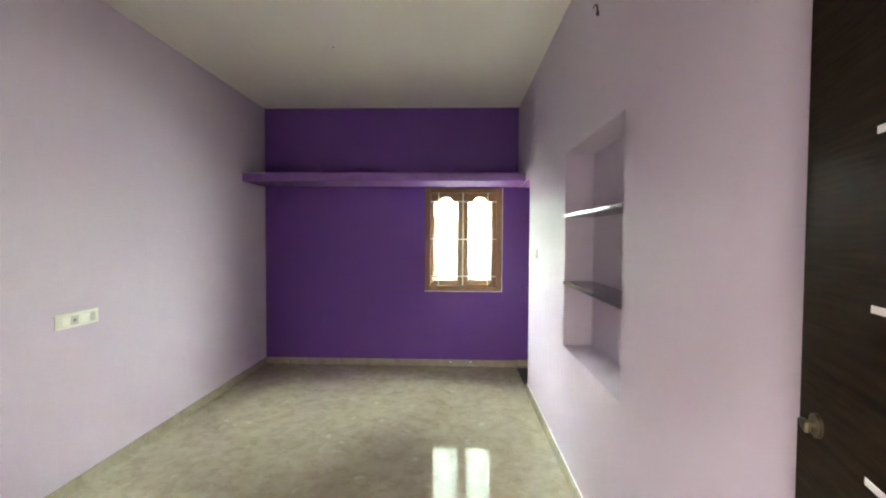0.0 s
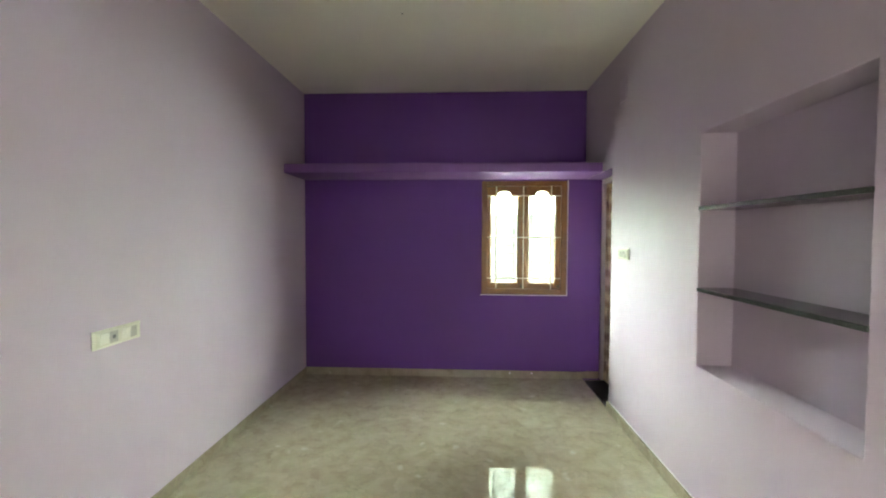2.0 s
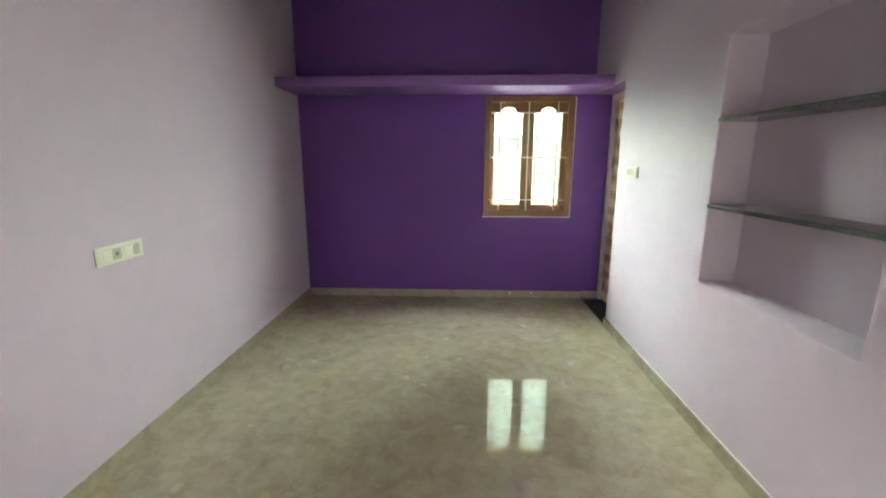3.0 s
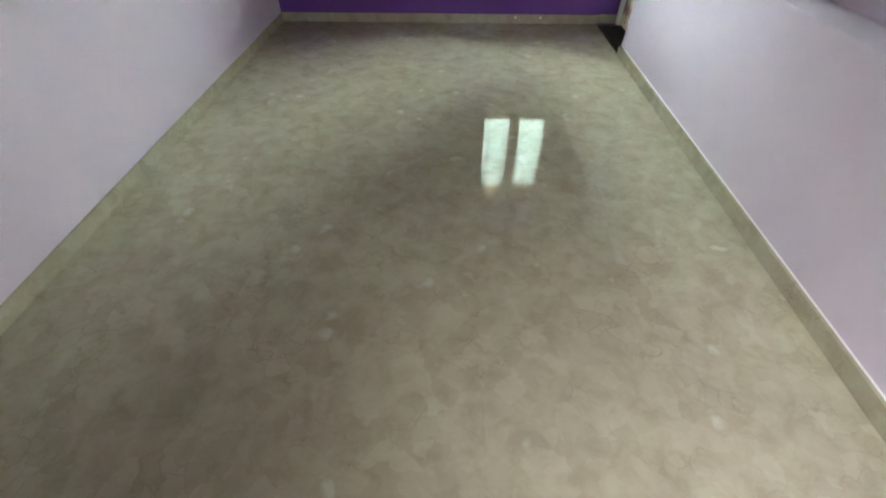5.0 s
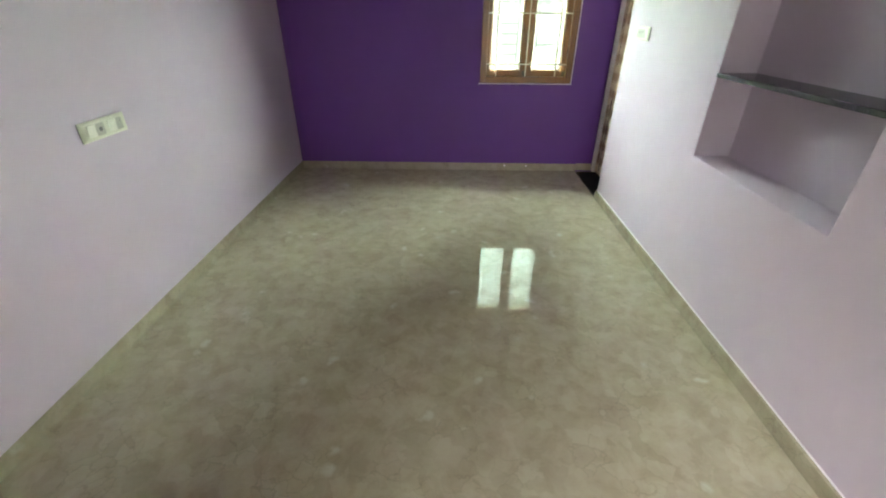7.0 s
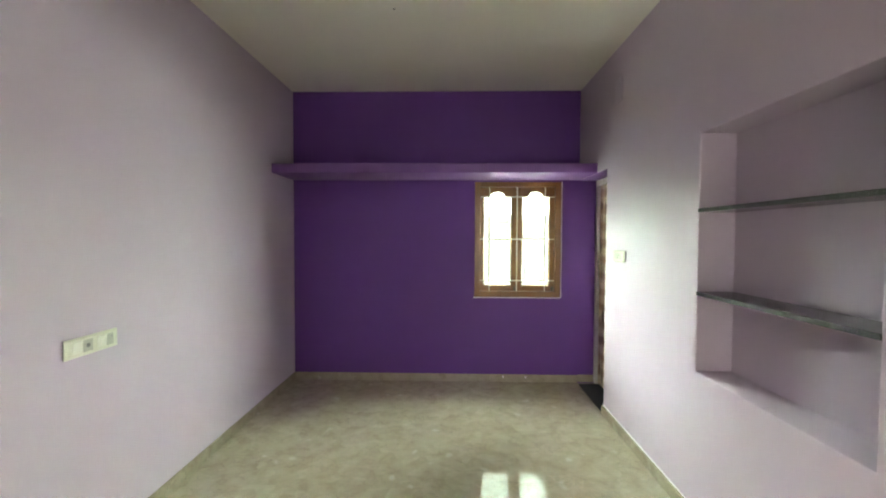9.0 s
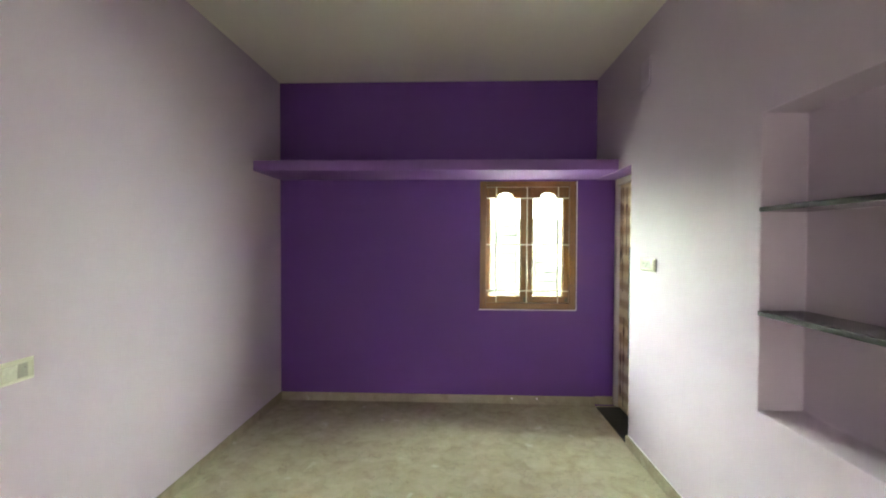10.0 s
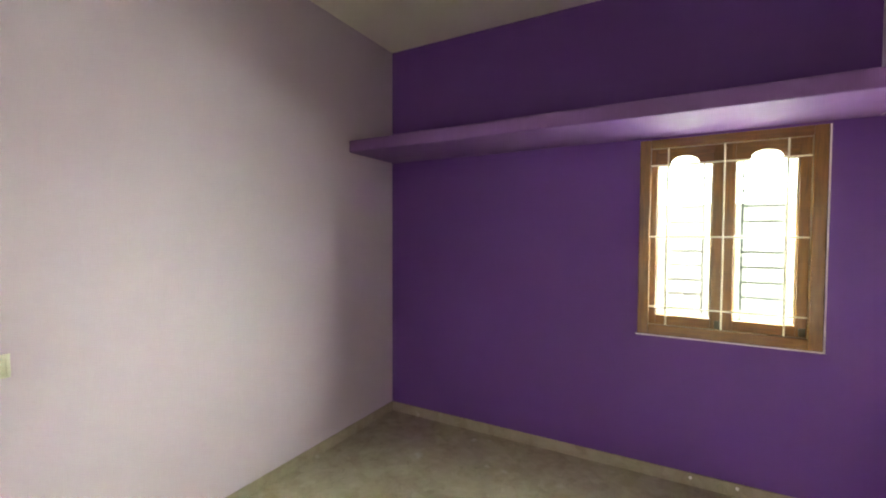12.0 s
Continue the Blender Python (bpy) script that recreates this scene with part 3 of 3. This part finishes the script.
# ---- niche shelves ----
for z in (1.670, 1.227):
    bm = box((XR - 0.006, NICHE[0] - 0.003, z), (NICHE[4] + 0.003, NICHE[1] + 0.003, z + 0.021), 0.003, 3)
    shelf = part("niche_shelf", bm, GREY_GRANITE)
    tagged(shelf, "dark grey polished granite shelf set in the wall niche", "shelf", "niche shelves")


# ---- switch plates ----
def plate(name, label, m, width, height, modules):
    """A plate in the plane y = 0 that faces -y; modules: (kind, centre x, width)."""
    base = new(name)
    base.matrix_world = m
    tagged(base, label, "switch plate")
    part("back_box", box((-width / 2 + 0.003, -0.006, -height / 2 + 0.003), (width / 2 - 0.003, 0.0, height / 2 - 0.003)), SHADOW_GREY, base)
    w, h = width / 2, height / 2
    bm = bmesh.new()
    rings = []
    for inset, y in ((0, -0.006), (0, -0.009), (0.010, -0.0155), (0.013, -0.0160), (0.014, -0.0140)):
        rings.append([bm.verts.new((sx * (w - inset), y, sz * (h - inset))) for sx, sz in ((-1, -1), (1, -1), (1, 1), (-1, 1))])
    for a, b in zip(rings, rings[1:]):
        for k in range(4):
            bm.faces.new((a[k], a[(k + 1) % 4], b[(k + 1) % 4], b[k]))
    bm.faces.new(rings[0])
    bm.faces.new(rings[-1])
    part("cover", bm, PLASTIC, base)
    ih = h - 0.017
    for kind, x, mw in modules:
        a, b = x - mw / 2 + 0.0008, x + mw / 2 - 0.0008
        if kind == "rocker":
            bm = extruded([(-0.0150, -ih), (-0.0170, 0.0), (-0.0195, ih), (-0.012, ih), (-0.012, -ih)], b - a)
            bmesh.ops.transform(bm, matrix=Matrix(((0, 1, 0, a), (1, 0, 0, 0), (0, 0, 1, 0), (0, 0, 0, 1))), verts=bm.verts[:])
            part("rocker", bm, ROCKER, base)
        else:
            block = part("module", box((a, -0.0165, -ih), (b, -0.012, ih), 0.0008), MODULE, base)
            if kind == "socket":
                for px, pz, pr in ((0, 0.012, 0.0055), (-0.012, -0.009, 0.0045), (0.012, -0.009, 0.0045)):
                    part("pin_hole", rod((x + px, -0.0168, pz), (x + px, -0.0140, pz), pr), HOLE, block)
            elif kind == "wide":
                for px, pz, pr in ((-0.030, 0.008, 0.0075), (0.022, 0.008, 0.0075), (-0.004, -0.010, 0.0085)):
                    part("pin_hole", rod((x + px, -0.0168, pz), (x + px, -0.0140, pz), pr, 3), HOLE, block)
            elif kind == "round":
                part("round_port", rod((x, -0.0172, 0), (x, -0.0140, 0), 0.0105, 20), SHADOW_GREY, block, "dark round outlet")
            elif kind == "dot":
                part("indicator", rod((x + 0.008, -0.0170, 0.012), (x + 0.008, -0.0140, 0.012), 0.0025), SHADOW_GREY, block)
    return base


plate("socket_plate", "ivory plastic socket and switch plate on the lavender wall", pose(XL, 2.515, 1.032, 0, 0, 90), 0.288, 0.088,
      [("rocker", -0.083, 0.050), ("round", -0.030, 0.052), ("rocker", 0.046, 0.054), ("dot", 0.094, 0.040)])
plate("switch_plate", "ivory plastic switch plate with socket beside the bathroom door", pose(XR, 3.932, 1.385, 0, 0, -90), 0.222, 0.090,
      [("wide", -0.012, 0.146), ("rocker", 0.073, 0.024)])
plate("switch_board", "ivory plastic switch board near the entrance", pose(XL, 0.95, 1.03, 0, 0, 90), 0.23, 0.22,
      [("rocker", -0.075, 0.044), ("rocker", -0.028, 0.044), ("socket", 0.04, 0.07)])

# blank junction cover high on the east wall
cover = part("junction_cover", box((XR - 0.008, 3.94, 2.605), (XR, 4.075, 2.79), 0.003), plain("lavender_cover", (0.62, 0.54, 0.65), 0.4))
tagged(cover, "blank lavender junction box cover high on the wall", "junction cover")

# ceiling box cover with a dark screw hole
cap = smooth(part("ceiling_cap", rod((-1.03, 3.42, ZC - 0.003), (-1.03, 3.42, ZC), 0.072, 40, end=0.082), WHITEWASH), 60)
tagged(cap, "round off-white ceiling box cover", "ceiling cover")
part("screw_hole", rod((-1.046, 3.424, ZC - 0.005), (-1.046, 3.424, ZC - 0.001), 0.006), HOLE, cap)

# loose end of cable that sticks out high on the east wall
bm = bmesh.new()
pts = [Vector(p) for p in ((XR + 0.002, 2.36, 2.752), (XR - 0.010, 2.33, 2.744), (XR - 0.018, 2.27, 2.722), (XR - 0.020, 2.245, 2.708), (XR - 0.020, 2.238, 2.69), (XR - 0.018, 2.237, 2.660))]
for a, b in zip(pts, pts[1:]):
    rod(a, b, 0.0042, 10, bm)
cable = smooth(part("cable_end", bm, WIRE))
tagged(cable, "short dark cable end sticking out of the wall", "cable")
tip = smooth(part("cable_tip", rod((XR - 0.018, 2.237, 2.672), (XR - 0.018, 2.237, 2.652), 0.0075, 12), WIRE, cable))

# two small white dots imitating bright glints on the skirting below the window
for x in (-0.118, 0.116):
    plug = part("skirting_glint", rod((x, YF - 0.012, 0.052), (x, YF - 0.016, 0.052), 0.009, 14), INLAY)
    tagged(plug, "tiny white dot imitating a glint on the skirting tile", "plug", "skirting plugs")


# ---- skirting and floor tiles, one object each ----
TILE_X, TILE_Y, JOINT = 0.6, 0.6, 0.0002
TILE_X0, TILE_Y0 = -2.375, 0.217

tile_meshes = {}


def tile(name, w, d, h, material, parent, at, eps=0.0002):
    key = (name, round(w, 4), round(d, 4), round(h, 4))
    if key not in tile_meshes:
        mesh = bpy.data.meshes.new(name)
        bm = box((0, 0, 0), (w, d, h), eps, 1)
        bmesh.ops.recalc_face_normals(bm, faces=bm.faces[:])
        bm.to_mesh(mesh)
        bm.free()
        mesh.materials.append(material)
        tile_meshes[key] = mesh
    ob = new(name, tile_meshes[key])
    ob.location = at
    ob.parent = parent
    return ob


rng = random.Random(11)


def cuts(start, size, lo, hi):
    n = math.floor((lo - start) / size)
    out = [lo]
    while True:
        n += 1
        v = start + n * size
        if v >= hi - 0.02:
            break
        if v > lo + 0.02:
            out.append(v)
    return out + [hi]


SKIRT_H, SKIRT_T = 0.076, 0.010
skirt = new("baseboard")
tagged(skirt, "beige marble-look tile skirting", "skirting", kind="structure")
ys = cuts(TILE_Y0, TILE_Y, YB + 0.001, YF - 0.001)
for a, b in zip(ys, ys[1:]):
    tile("skirting_tile", SKIRT_T, b - a - JOINT, SKIRT_H, SKIRT_TILE, skirt, (XL, a, 0.0005))
ys = cuts(TILE_Y0, TILE_Y, YB + 0.001, DOOR_Y - 0.006)
for a, b in zip(ys, ys[1:]):
    tile("skirting_tile", 0.020, b - a - JOINT, SKIRT_H, SKIRT_TILE, skirt, (XR - 0.020, a, 0.0005))
# white bead imitating light caught on the top face of the skirting
part("lit_edge_bead", box((XR - 0.007, YB + 0.002, SKIRT_H + 0.0006), (XR, DOOR_Y - 0.008, SKIRT_H + 0.005), 0.0015), BARE_PLASTER, skirt, "thin white bead imitating light on the top edge of the tiles")
xs = cuts(TILE_X0, TILE_X, XL + SKIRT_T + 0.001, XR - 0.001)
for a, b in zip(xs, xs[1:]):
    tile("skirting_tile", b - a - JOINT, SKIRT_T, SKIRT_H, SKIRT_TILE, skirt, (a, YF - SKIRT_T, 0.0005))
tile("skirting_tile", FRAME_X - XR - 0.004, SKIRT_T, SKIRT_H, SKIRT_TILE, skirt, (XR + 0.001, YF - SKIRT_T, 0.0065))

xs, ys = cuts(TILE_X0, TILE_X, XL + 0.0005, XR + 0.0005), cuts(TILE_Y0, TILE_Y, YB - 0.19, YF - 0.0005)
for a, b in zip(xs, xs[1:]):
    for c, d in zip(ys, ys[1:]):
        ob = tile("floor_tile", b - a - JOINT, d - c - JOINT, 0.0085, FLOOR_TILE, floor, (a, c, -0.0085))
        ob.rotation_euler = (radians(rng.uniform(-0.012, 0.012)), radians(rng.uniform(-0.012, 0.012)), 0)
